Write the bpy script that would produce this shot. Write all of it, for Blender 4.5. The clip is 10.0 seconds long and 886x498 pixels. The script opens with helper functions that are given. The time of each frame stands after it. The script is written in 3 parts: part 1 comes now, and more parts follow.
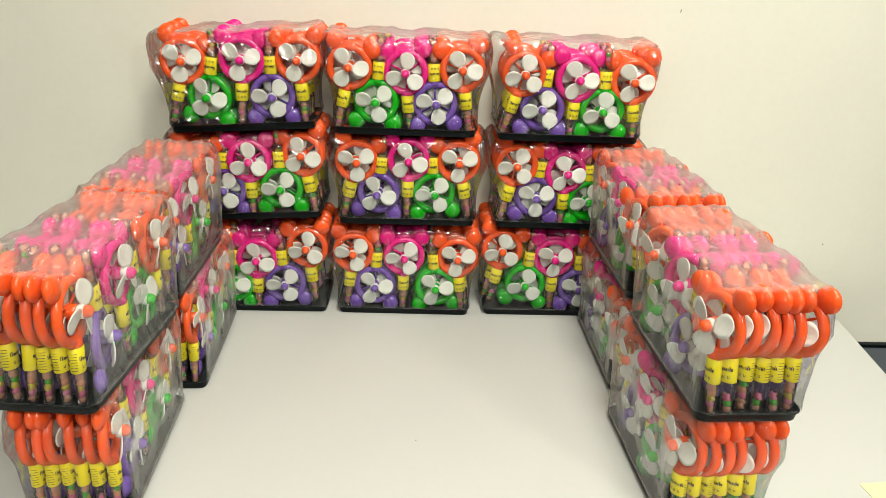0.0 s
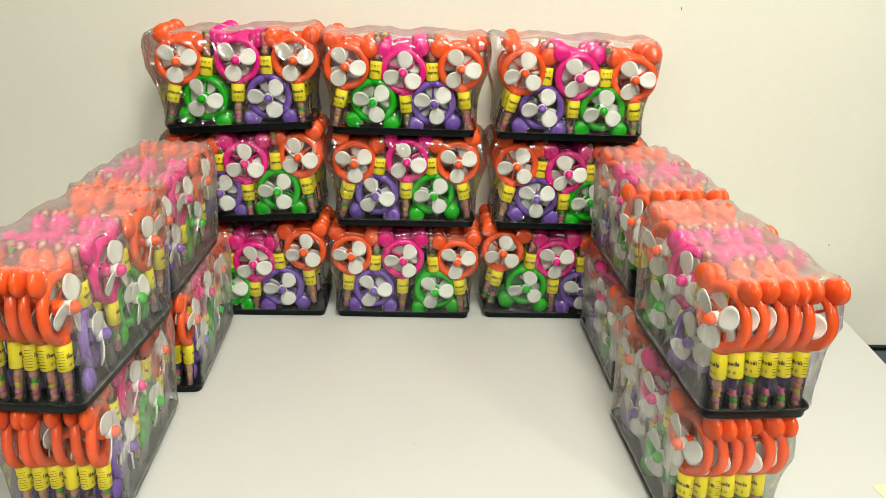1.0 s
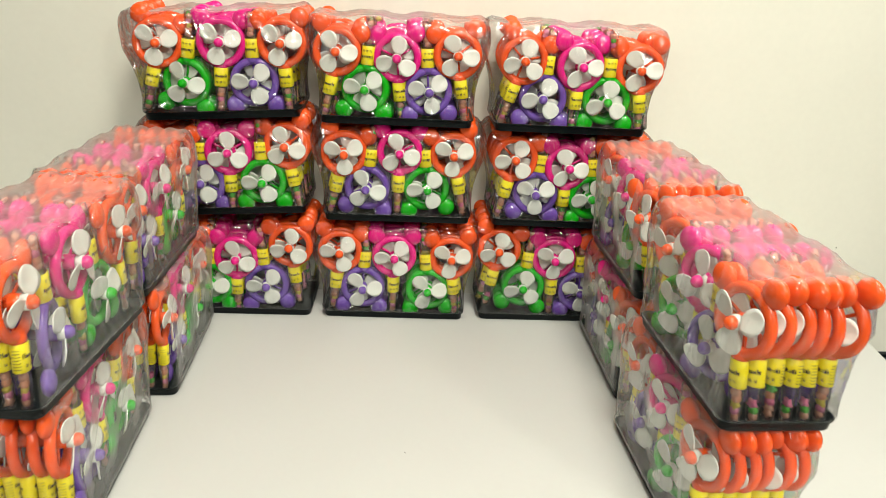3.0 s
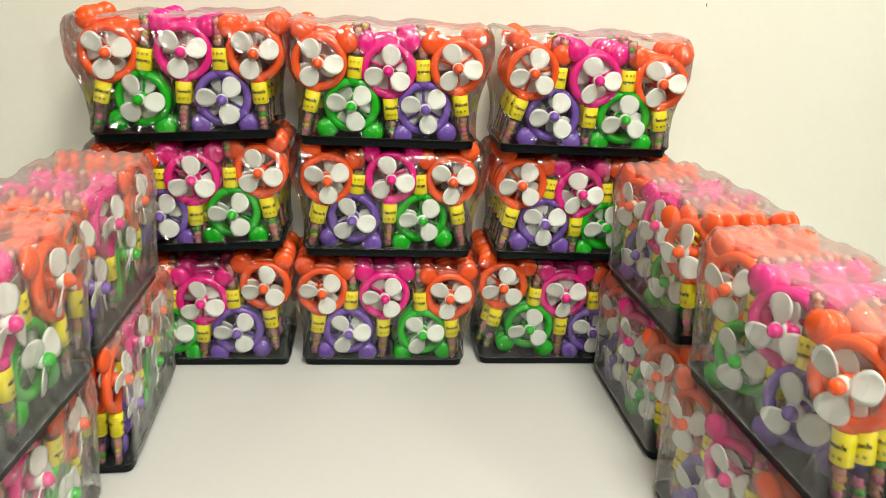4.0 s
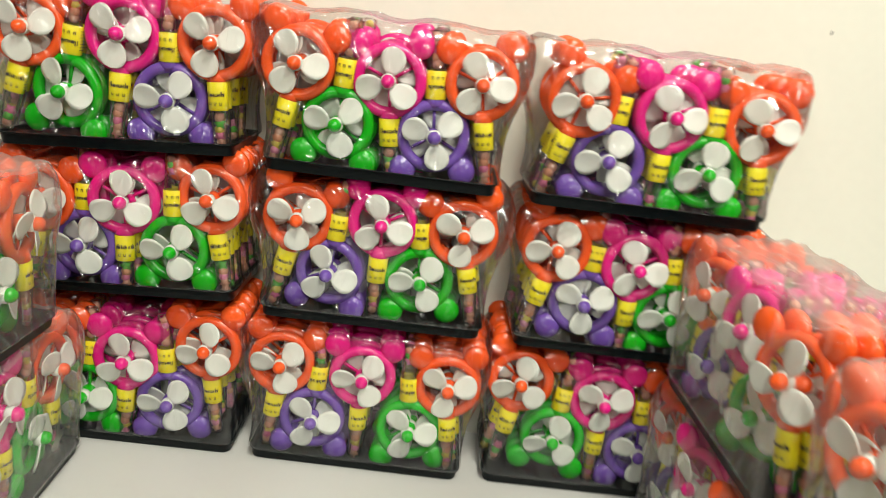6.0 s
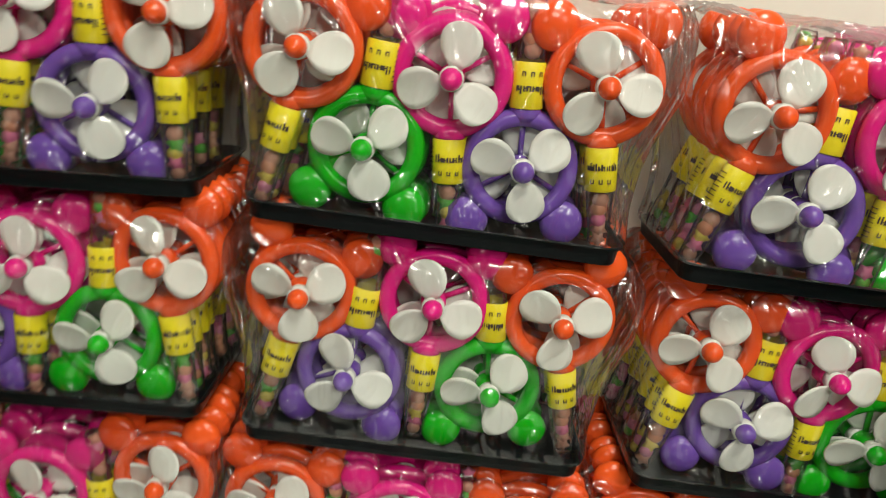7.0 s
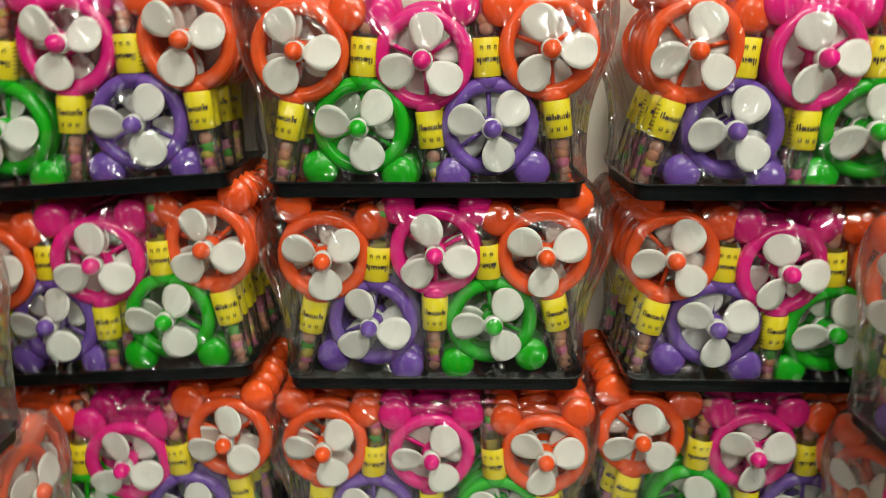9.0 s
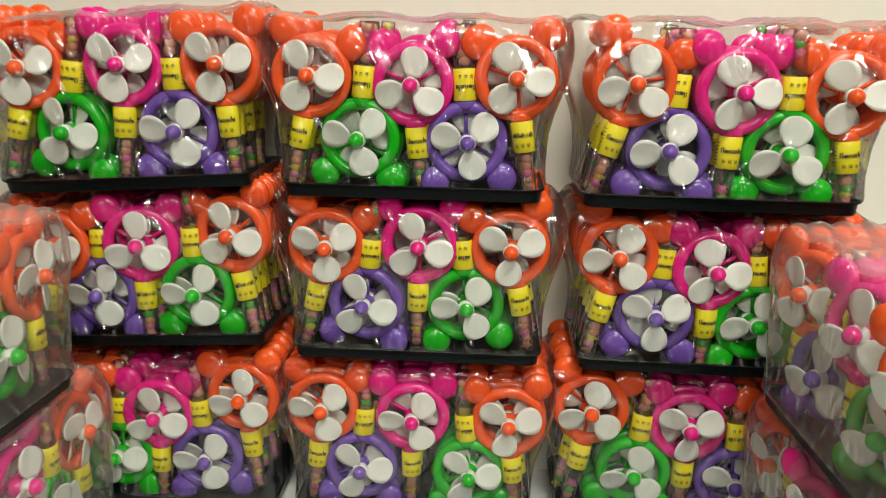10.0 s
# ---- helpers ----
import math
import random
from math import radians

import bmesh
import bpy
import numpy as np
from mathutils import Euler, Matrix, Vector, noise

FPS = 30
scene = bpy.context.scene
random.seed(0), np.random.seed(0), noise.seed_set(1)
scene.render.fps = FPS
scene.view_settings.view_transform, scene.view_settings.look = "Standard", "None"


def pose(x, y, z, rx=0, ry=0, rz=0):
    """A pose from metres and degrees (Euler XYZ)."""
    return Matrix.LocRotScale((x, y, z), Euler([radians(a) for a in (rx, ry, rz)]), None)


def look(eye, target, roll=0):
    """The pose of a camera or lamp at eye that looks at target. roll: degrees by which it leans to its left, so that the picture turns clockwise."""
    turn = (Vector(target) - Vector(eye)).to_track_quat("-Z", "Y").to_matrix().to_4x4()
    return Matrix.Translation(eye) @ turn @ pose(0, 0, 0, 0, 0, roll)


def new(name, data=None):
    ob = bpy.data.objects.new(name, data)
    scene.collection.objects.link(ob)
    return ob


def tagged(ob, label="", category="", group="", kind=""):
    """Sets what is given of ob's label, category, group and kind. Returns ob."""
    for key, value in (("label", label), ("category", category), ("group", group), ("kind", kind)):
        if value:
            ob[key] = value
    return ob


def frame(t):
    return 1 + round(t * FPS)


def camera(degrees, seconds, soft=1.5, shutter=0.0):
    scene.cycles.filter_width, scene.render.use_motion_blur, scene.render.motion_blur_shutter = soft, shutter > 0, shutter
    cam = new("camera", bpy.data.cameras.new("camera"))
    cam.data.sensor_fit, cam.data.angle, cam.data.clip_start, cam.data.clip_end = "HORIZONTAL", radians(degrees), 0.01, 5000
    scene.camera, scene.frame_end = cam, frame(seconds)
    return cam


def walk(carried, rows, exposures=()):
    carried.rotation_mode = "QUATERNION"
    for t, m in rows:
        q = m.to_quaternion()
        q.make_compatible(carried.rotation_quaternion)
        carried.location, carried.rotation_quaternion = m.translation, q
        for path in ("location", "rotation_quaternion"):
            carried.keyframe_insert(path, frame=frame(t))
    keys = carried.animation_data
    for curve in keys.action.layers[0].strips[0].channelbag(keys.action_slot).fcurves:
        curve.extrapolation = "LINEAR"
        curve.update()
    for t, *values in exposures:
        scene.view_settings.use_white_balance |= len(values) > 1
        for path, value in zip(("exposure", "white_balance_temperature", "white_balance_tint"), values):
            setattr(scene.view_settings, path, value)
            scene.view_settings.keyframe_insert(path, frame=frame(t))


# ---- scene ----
cam = camera(62.3, 10.0, 0.65, 0.5)
PATH = [
    (0, (0.013, 0.114, 1.364), (0.089, 1.963, 0.606), 2.3),
    (0.5, (0.017, 0.116, 1.352), (0.089, 1.973, 0.614), 2.0),
    (1, (0.022, 0.123, 1.337), (0.086, 1.988, 0.615), 1.8),
    (1.5, (0.029, 0.127, 1.325), (0.09, 1.991, 0.604), 1.8),
    (2, (0.029, 0.122, 1.317), (0.085, 1.989, 0.603), 1.7),
    (2.5, (0.034, 0.119, 1.306), (0.087, 1.989, 0.598), 1.7),
    (2.7, (0.03, 0.138, 1.31), (0.093, 2.002, 0.588), 2.2),
    (4, (-0.034, 0.324, 1.275), (0.174, 2.202, 0.619), 3.1),
    (4.5, (-0.011, 0.399, 1.261), (0.204, 2.285, 0.632), 3.0),
    (5, (0.015, 0.45, 1.252), (0.216, 2.34, 0.629), 2.6),
    (5.2, (0.028, 0.466, 1.248), (0.201, 2.361, 0.631), 1.6),
    (6.3, (0.049, 0.659, 1.221), (0.035, 2.58, 0.666), 10.3),
    (6.5, (0.034, 0.726, 1.218), (0.008, 2.643, 0.65), 11.4),
    (7, (-0.01, 0.867, 1.214), (0.031, 2.77, 0.599), 8.0),
    (7.5, (-0.009, 0.889, 1.22), (0.025, 2.795, 0.616), -1.5),
    (8, (0.004, 0.864, 1.208), (-0.028, 2.784, 0.648), -11.9),
    (8.5, (0.013, 0.826, 1.193), (-0.046, 2.746, 0.634), -11.1),
    (9, (0.02, 0.766, 1.187), (-0.035, 2.692, 0.65), -0.3),
    (9.5, (0.043, 0.711, 1.196), (-0.043, 2.637, 0.664), 3.6),
    (10, (0.065, 0.658, 1.203), (-0.065, 2.587, 0.691), 1.1),
]
walk(cam, [(t, look(eye, target, roll)) for t, eye, target, roll in PATH],
     exposures=[(0.0, 0.0), (5.0, 0.09), (6.5, -0.1), (7.0, -0.30), (7.5, -0.12), (8.0, 0.32), (8.5, 0.06), (9.0, -0.27), (9.5, -0.33), (10.0, -0.27)])

# ---- world, lights, exposure ----
world = bpy.data.worlds.new("world")
world.use_nodes = True
world.node_tree.nodes["Background"].inputs[0].default_value = (0.9, 0.88, 0.8, 1)
world.node_tree.nodes["Background"].inputs[1].default_value = 0.0
scene.world = world

TABLE_Z = 0.75
WALL_Y = 1.425
ROOM = (-3.2, 3.4, -4.6, 2.7)   # x of two side walls, y of the wall behind, ceiling height


def lamp(name, m, power, size_x, size_y, colour, shape="RECTANGLE"):
    data = bpy.data.lights.new(name, "AREA")
    data.shape, data.size, data.size_y = shape, size_x, size_y
    data.energy, data.color = power, colour
    ob = new(name, data)
    ob.matrix_world = m
    return ob


KEY = (-1.40, -1.75, 2.20)
spot = bpy.data.lights.new("spot_lamp_light", "SPOT")
spot.energy, spot.color, spot.shadow_soft_size = 42, (1.0, 0.965, 0.83), 0.07
spot.spot_size, spot.spot_blend = radians(84), 1.0
spot_ob = new("spot_lamp_light", spot)
spot_ob.matrix_world = look(KEY, (0.75, 1.4, 1.05))
PANELS = [(0.40, 0.45, 29, 0.5, 0.5), (0.25, -0.85, 42, 0.90, 0.28), (1.90, -1.50, 56, 0.3, 0.3)]   # x, y, watts, sides
for px_, py_, watts, wide_, deep_ in PANELS:
    lamp("ceiling_panel_light", pose(px_, py_, ROOM[3] - 0.045), watts, wide_, deep_, (1.0, 0.975, 0.845))



# ---- materials ----
def material(name):
    mat = bpy.data.materials.new(name)
    mat.use_nodes = True
    tree = mat.node_tree
    return mat, tree, tree.nodes["Principled BSDF"]


def node(tree, kind, **values):
    n = tree.nodes.new(kind)
    for key, value in values.items():
        n.inputs[key].default_value = value
    return n


def solid(name, colour, rough, grain=60.0, vary=0.08, bump=0.05, metal=0.0, rnd=0.0, spec=0.5):
    """Plain surface with two scales of tone and a fine relief."""
    mat, tree, bsdf = material(name)
    coord = node(tree, "ShaderNodeTexCoord")
    big = node(tree, "ShaderNodeTexNoise", Scale=grain * 0.08, Detail=3.0)
    fine = node(tree, "ShaderNodeTexNoise", Scale=grain, Detail=4.0)
    for n in (big, fine):
        tree.links.new(coord.outputs["Object"], n.inputs["Vector"])
    add = node(tree, "ShaderNodeMath")
    tree.links.new(big.outputs["Fac"], add.inputs[0])
    tree.links.new(fine.outputs["Fac"], add.inputs[1])
    span = node(tree, "ShaderNodeMapRange")
    span.inputs["From Min"].default_value, span.inputs["From Max"].default_value = 0.6, 1.4
    span.inputs["To Min"].default_value, span.inputs["To Max"].default_value = 1 - vary, 1 + vary
    tree.links.new(add.outputs[0], span.inputs["Value"])
    hsv = node(tree, "ShaderNodeHueSaturation", Color=(*colour, 1))
    if rnd:
        info = node(tree, "ShaderNodeObjectInfo")
        tone = node(tree, "ShaderNodeMapRange")
        tone.inputs["To Min"].default_value, tone.inputs["To Max"].default_value = 1 - rnd, 1 + rnd
        tree.links.new(info.outputs["Random"], tone.inputs["Value"])
        mul = node(tree, "ShaderNodeMath")
        mul.operation = "MULTIPLY"
        tree.links.new(tone.outputs[0], mul.inputs[0])
        tree.links.new(span.outputs[0], mul.inputs[1])
        tree.links.new(mul.outputs[0], hsv.inputs["Value"])
    else:
        tree.links.new(span.outputs[0], hsv.inputs["Value"])
    tree.links.new(hsv.outputs[0], bsdf.inputs["Base Color"])
    rspan = node(tree, "ShaderNodeMapRange")
    rspan.inputs["To Min"].default_value, rspan.inputs["To Max"].default_value = rough * 0.8, min(1.0, rough * 1.25)
    tree.links.new(fine.outputs["Fac"], rspan.inputs["Value"])
    tree.links.new(rspan.outputs[0], bsdf.inputs["Roughness"])
    if bump:
        b = node(tree, "ShaderNodeBump", Strength=bump, Distance=0.002)
        tree.links.new(fine.outputs["Fac"], b.inputs["Height"])
        tree.links.new(b.outputs[0], bsdf.inputs["Normal"])
    bsdf.inputs["Metallic"].default_value = metal
    bsdf.inputs["Specular IOR Level"].default_value = spec
    return mat


def clear(name, tint, gloss_rough, haze, crinkle, scale, strength, haze_top=None, ior=1.28, gain=1.0):
    """Thin clear plastic: passes light straight through, with gloss that grows at a glancing view."""
    mat, tree, bsdf = material(name)
    tree.nodes.remove(bsdf)
    out = tree.nodes["Material Output"]
    coord = node(tree, "ShaderNodeTexCoord")
    warp = node(tree, "ShaderNodeTexNoise", Scale=scale * 0.35, Detail=2.0)
    tree.links.new(coord.outputs["Object"], warp.inputs["Vector"])
    shift = node(tree, "ShaderNodeVectorMath")
    shift.operation = "MULTIPLY_ADD"
    shift.inputs[1].default_value = (0.06, 0.06, 0.02)
    tree.links.new(warp.outputs["Color"], shift.inputs[0])
    tree.links.new(coord.outputs["Object"], shift.inputs[2])
    fold = node(tree, "ShaderNodeTexNoise", Scale=scale, Detail=1.0, Roughness=0.4)
    fold.noise_dimensions = "3D"
    tree.links.new(shift.outputs[0], fold.inputs["Vector"])
    bump = node(tree, "ShaderNodeBump", Strength=strength, Distance=crinkle)
    tree.links.new(fold.outputs["Fac"], bump.inputs["Height"])
    if haze_top is not None:
        squeeze = node(tree, "ShaderNodeMapping", Scale=(1.0, 1.0, 0.28), Rotation=(0.25, 0.4, 0.2))
        tree.links.new(shift.outputs[0], squeeze.inputs["Vector"])
        ridge = node(tree, "ShaderNodeTexNoise", Scale=scale * 1.6, Detail=1.0)
        tree.links.new(squeeze.outputs[0], ridge.inputs["Vector"])
        sub = node(tree, "ShaderNodeMath")
        sub.operation, sub.inputs[1].default_value = "SUBTRACT", 0.5
        tree.links.new(ridge.outputs["Fac"], sub.inputs[0])
        fold_abs = node(tree, "ShaderNodeMath")
        fold_abs.operation = "ABSOLUTE"
        tree.links.new(sub.outputs[0], fold_abs.inputs[0])
        sharp = node(tree, "ShaderNodeMapRange")
        sharp.interpolation_type = "SMOOTHSTEP"
        sharp.inputs["From Max"].default_value = 0.13
        sharp.inputs["To Min"].default_value, sharp.inputs["To Max"].default_value = 1.0, 0.0
        tree.links.new(fold_abs.outputs[0], sharp.inputs["Value"])
        bump2 = node(tree, "ShaderNodeBump", Strength=1.0, Distance=0.0034)
        tree.links.new(sharp.outputs[0], bump2.inputs["Height"])
        tree.links.new(bump.outputs[0], bump2.inputs["Normal"])
        bump = bump2
    see = node(tree, "ShaderNodeBsdfTransparent", Color=(*tint, 1))
    gloss = node(tree, "ShaderNodeBsdfGlossy", Roughness=gloss_rough)
    tree.links.new(bump.outputs[0], gloss.inputs["Normal"])
    if haze_top is not None:
        sheen = node(tree, "ShaderNodeBsdfGlossy", Roughness=0.16)
        tree.links.new(bump.outputs[0], sheen.inputs["Normal"])
        pair = node(tree, "ShaderNodeMixShader", Fac=0.35)
        tree.links.new(gloss.outputs[0], pair.inputs[1])
        tree.links.new(sheen.outputs[0], pair.inputs[2])
        gloss = pair
    fres = node(tree, "ShaderNodeFresnel", IOR=ior)
    mix = node(tree, "ShaderNodeMixShader")
    share = node(tree, "ShaderNodeMath")
    share.operation, share.inputs[1].default_value = "MULTIPLY", gain
    tree.links.new(fres.outputs[0], share.inputs[0])
    tree.links.new(share.outputs[0], mix.inputs[0])
    tree.links.new(see.outputs[0], mix.inputs[1])
    tree.links.new(gloss.outputs[0], mix.inputs[2])
    if haze_top is not None:        # creased film also scatters a wide gloss at a glancing view
        wide = node(tree, "ShaderNodeBsdfGlossy", Roughness=0.3)
        tree.links.new(bump.outputs[0], wide.inputs["Normal"])
        face = node(tree, "ShaderNodeLayerWeight", Blend=0.5)
        power = node(tree, "ShaderNodeMath")
        power.operation, power.inputs[1].default_value = "POWER", 2.3
        tree.links.new(face.outputs["Facing"], power.inputs[0])
        amount = node(tree, "ShaderNodeMath")
        amount.operation, amount.inputs[1].default_value, amount.inputs[2].default_value = "MULTIPLY_ADD", haze_top, 0.006
        tree.links.new(power.outputs[0], amount.inputs[0])
        both = node(tree, "ShaderNodeMixShader")
        tree.links.new(amount.outputs[0], both.inputs[0])
        tree.links.new(mix.outputs[0], both.inputs[1])
        tree.links.new(wide.outputs[0], both.inputs[2])
        mix = both
    last = mix
    # haze: even whitish scatter that stands in for light veiling the plastic
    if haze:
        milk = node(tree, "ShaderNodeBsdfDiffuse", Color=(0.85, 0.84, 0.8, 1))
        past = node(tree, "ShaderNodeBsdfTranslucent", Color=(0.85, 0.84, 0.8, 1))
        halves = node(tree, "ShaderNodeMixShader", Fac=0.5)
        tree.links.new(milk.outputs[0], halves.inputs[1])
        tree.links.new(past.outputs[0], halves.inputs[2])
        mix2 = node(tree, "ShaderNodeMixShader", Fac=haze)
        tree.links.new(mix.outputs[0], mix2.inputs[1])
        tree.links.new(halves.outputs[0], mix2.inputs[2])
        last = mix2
    tree.links.new(last.outputs[0], out.inputs["Surface"])
    return mat


def candy_material():
    mat, tree, bsdf = material("sugar_candy")
    geo = node(tree, "ShaderNodeNewGeometry")
    ramp = node(tree, "ShaderNodeValToRGB")
    ramp.color_ramp.interpolation = "CONSTANT"
    cols = [(0.78, 0.20, 0.38), (0.76, 0.34, 0.20), (0.10, 0.52, 0.05), (0.74, 0.62, 0.10), (0.78, 0.28, 0.46), (0.70, 0.36, 0.26)]
    el = ramp.color_ramp.elements
    el[0].color = (*cols[0], 1)
    el[1].position, el[1].color = 1 / 6, (*cols[1], 1)
    for i in range(2, 6):
        el.new(i / 6).color = (*cols[i], 1)
    tree.links.new(geo.outputs["Random Per Island"], ramp.inputs[0])
    tree.links.new(ramp.outputs[0], bsdf.inputs["Base Color"])
    bsdf.inputs["Roughness"].default_value = 0.5
    coord = node(tree, "ShaderNodeTexCoord")
    fine = node(tree, "ShaderNodeTexNoise", Scale=700.0)
    tree.links.new(coord.outputs["Object"], fine.inputs["Vector"])
    b = node(tree, "ShaderNodeBump", Strength=0.3, Distance=0.001)
    tree.links.new(fine.outputs["Fac"], b.inputs["Height"])
    tree.links.new(b.outputs[0], bsdf.inputs["Normal"])
    return mat


M_WALL = solid("cream_wall_paint", (0.79, 0.785, 0.69), 0.6, 90, 0.02, 0.06)
# for walls out of view: darkened so the film mirrors little light
M_BACK = solid("unseen_dark_wall", (0.13, 0.12, 0.10), 0.7, 60, 0.05, 0.05)
# ceiling out of view, greyed so less light bounces into the trays
M_CEIL = solid("unseen_grey_ceiling", (0.45, 0.44, 0.40), 0.8, 60, 0.02, 0.05)
M_FLOOR = solid("grey_floor", (0.12, 0.12, 0.12), 0.5, 30, 0.15, 0.1)
M_DADO = solid("dark_skirting", (0.13, 0.15, 0.17), 0.4, 40, 0.1, 0.05)
M_TABLE = solid("white_laminate", (0.555, 0.56, 0.54), 0.32, 120, 0.012, 0.02)
M_EDGE = solid("table_edge_band", (0.62, 0.62, 0.6), 0.4, 120, 0.03, 0.02)
M_STEEL = solid("grey_steel", (0.45, 0.45, 0.45), 0.35, 80, 0.05, 0.02, metal=0.8)
M_BLACK = solid("black_tray_plastic", (0.004, 0.007, 0.008), 0.3, 150, 0.15, 0.04, spec=0.08)
COLOURS = {
    "orange": solid("orange_plastic", (0.82, 0.100, 0.016), 0.22, 80, 0.04, 0.02, rnd=0.06),
    "pink": solid("pink_plastic", (0.72, 0.010, 0.23), 0.22, 80, 0.04, 0.02, rnd=0.06),
    "green": solid("green_plastic", (0.003, 0.42, 0.006), 0.22, 80, 0.04, 0.02, rnd=0.06),
    "purple": solid("purple_plastic", (0.155, 0.075, 0.39), 0.22, 80, 0.04, 0.02, rnd=0.06),
}
M_BLADE = solid("white_blade_plastic", (0.69, 0.72, 0.67), 0.35, 90, 0.02, 0.02, rnd=0.03)
M_LABEL = solid("yellow_paper", (0.84, 0.74, 0.012), 0.45, 160, 0.05, 0.03, rnd=0.04)
M_PRINT = solid("dark_print", (0.05, 0.035, 0.03), 0.5, 100, 0.1, 0.0)
M_CARD = solid("pale_yellow_paper", (0.74, 0.72, 0.42), 0.6, 150, 0.03, 0.03)
M_CANDY = candy_material()
M_TUBE = clear("clear_tube_plastic", (0.93, 0.93, 0.92), 0.08, 0.03, 0.0005, 60, 0.2, None, 1.5, 0.8)
M_FILM = clear("shrink_film", (0.95, 0.945, 0.94), 0.035, 0.0, 0.0012, 36, 1.0, 0.16, 2.0, 0.75)
# wing ends: the same film without the painted veil, with weaker reflections
M_CLEAR = clear("unveiled_end_film", (0.97, 0.965, 0.96), 0.04, 0.0, 0.0014, 36, 1.0, 0.14, 1.5, 0.6)
# wing sides: white veil of glancing light painted in as constant haze
M_LIGHT_VEIL = clear("light_veil_film", (0.97, 0.97, 0.965), 0.04, 0.075, 0.002, 36, 1.0, 0.5, 1.5, 0.5)
# film tops: glare of wall and ceiling painted in as white haze
M_TOP_GLARE = clear("top_glare_film", (0.95, 0.95, 0.94), 0.06, 0.24, 0.003, 34, 1.0, 0.18, 1.7, 0.6)
M_GLOW = bpy.data.materials.new("lamp_diffuser")
M_GLOW.use_nodes = True
M_GLOW.node_tree.nodes["Principled BSDF"].inputs["Emission Color"].default_value = (1, 0.96, 0.88, 1)
M_GLOW.node_tree.nodes["Principled BSDF"].inputs["Emission Strength"].default_value = 4.0


# ---- mesh helpers ----
def to_mesh(name, bm, mat, smooth=True):
    me = bpy.data.meshes.new(name)
    bmesh.ops.recalc_face_normals(bm, faces=bm.faces[:])
    bm.to_mesh(me)
    bm.free()
    me.materials.append(mat)
    if smooth:
        me.polygons.foreach_set("use_smooth", [True] * len(me.polygons))
    return me


def place(name, me, parent=None, m=None, label=""):
    ob = new(name, me)
    if parent is not None:
        ob.parent = parent
    if m is not None:
        ob.matrix_basis = m
    if label:
        ob["label"] = label
    return ob


def part(name, bm, mat, parent, label="", smooth=True):
    return place(name, to_mesh(name, bm, mat, smooth), parent, None, label)


def box(bm, x0, x1, y0, y1, z0, z1, bevel=0.0):
    m = Matrix.Translation(((x0 + x1) / 2, (y0 + y1) / 2, (z0 + z1) / 2)) @ Matrix.Diagonal((x1 - x0, y1 - y0, z1 - z0, 1))
    r = bmesh.ops.create_cube(bm, size=1, matrix=m)
    if bevel:
        edges = list({e for v in r["verts"] for e in v.link_edges})
        bmesh.ops.bevel(bm, geom=edges, offset=bevel, segments=2, affect="EDGES", profile=0.5)
    return bm


def loft(bm, loops, close_first=False, close_last=False):
    """Skin over rings of points with the same count."""
    rings = [[bm.verts.new(p) for p in ring] for ring in loops]
    n = len(rings[0])
    for a, b in zip(rings, rings[1:]):
        for i in range(n):
            bm.faces.new((a[i], a[(i + 1) % n], b[(i + 1) % n], b[i]))
    if close_first:
        bm.faces.new(rings[0][::-1])
    if close_last:
        bm.faces.new(rings[-1])
    return rings


def turned(bm, profile, seg=20, axis="z", m=None):
    """Solid of revolution; profile: (radius, height) from one end to the other."""
    loops = []
    for r, h in profile:
        ring = []
        for i in range(seg):
            a = 2 * math.pi * i / seg
            p = Vector((r * math.cos(a), r * math.sin(a), h))
            if axis == "y":
                p = Vector((p.x, -p.z, p.y))
            ring.append(m @ p if m is not None else p)
        loops.append(ring)
    loft(bm, loops, True, True)


def rounded_rect(hx, hy, r, per_corner=5, per_side=0):
    """Points of a rounded rectangle, counter-clockwise, with extra points along the sides."""
    pts = []
    r = min(r, hx * 0.98, hy * 0.98)
    for k, (cx, cy) in enumerate(((hx - r, hy - r), (-hx + r, hy - r), (-hx + r, -hy + r), (hx - r, -hy + r))):
        arc = [(cx + r * math.cos(a), cy + r * math.sin(a)) for a in (math.pi / 2 * (k + i / (per_corner - 1)) for i in range(per_corner))]
        if pts and per_side:
            pts += between(pts[-1], arc[0], per_side)
        pts += arc
    if per_side:
        pts += between(pts[-1], pts[0], per_side)
    return pts


def between(a, b, n):
    return [(a[0] + (b[0] - a[0]) * i / (n + 1), a[1] + (b[1] - a[1]) * i / (n + 1)) for i in range(1, n + 1)]


# ---- room ----
X0, X1, Y0, HIGH = ROOM


def slab(name, x0, x1, y0, y1, z0, z1, mat, label, category):
    ob = new(name, to_mesh(name, box(bmesh.new(), x0, x1, y0, y1, z0, z1), mat, False))
    return tagged(ob, label, category, kind="structure")


slab("floor", X0 - 0.1, X1 + 0.1, Y0 - 0.1, WALL_Y + 0.1, -0.08, 0, M_FLOOR, "plain dark grey floor of the room", "floor")
# added ceiling, never in view; its grey dims the bounced light
slab("ceiling", X0 - 0.1, X1 + 0.1, Y0 - 0.1, WALL_Y + 0.1, HIGH, HIGH + 0.08, M_CEIL, "unseen added ceiling, greyed to hold down bounced light", "ceiling")
slab("wall_north", X0 - 0.1, X1 + 0.1, WALL_Y, WALL_Y + 0.1, 0, HIGH, M_WALL, "plain cream painted wall behind the table", "wall")
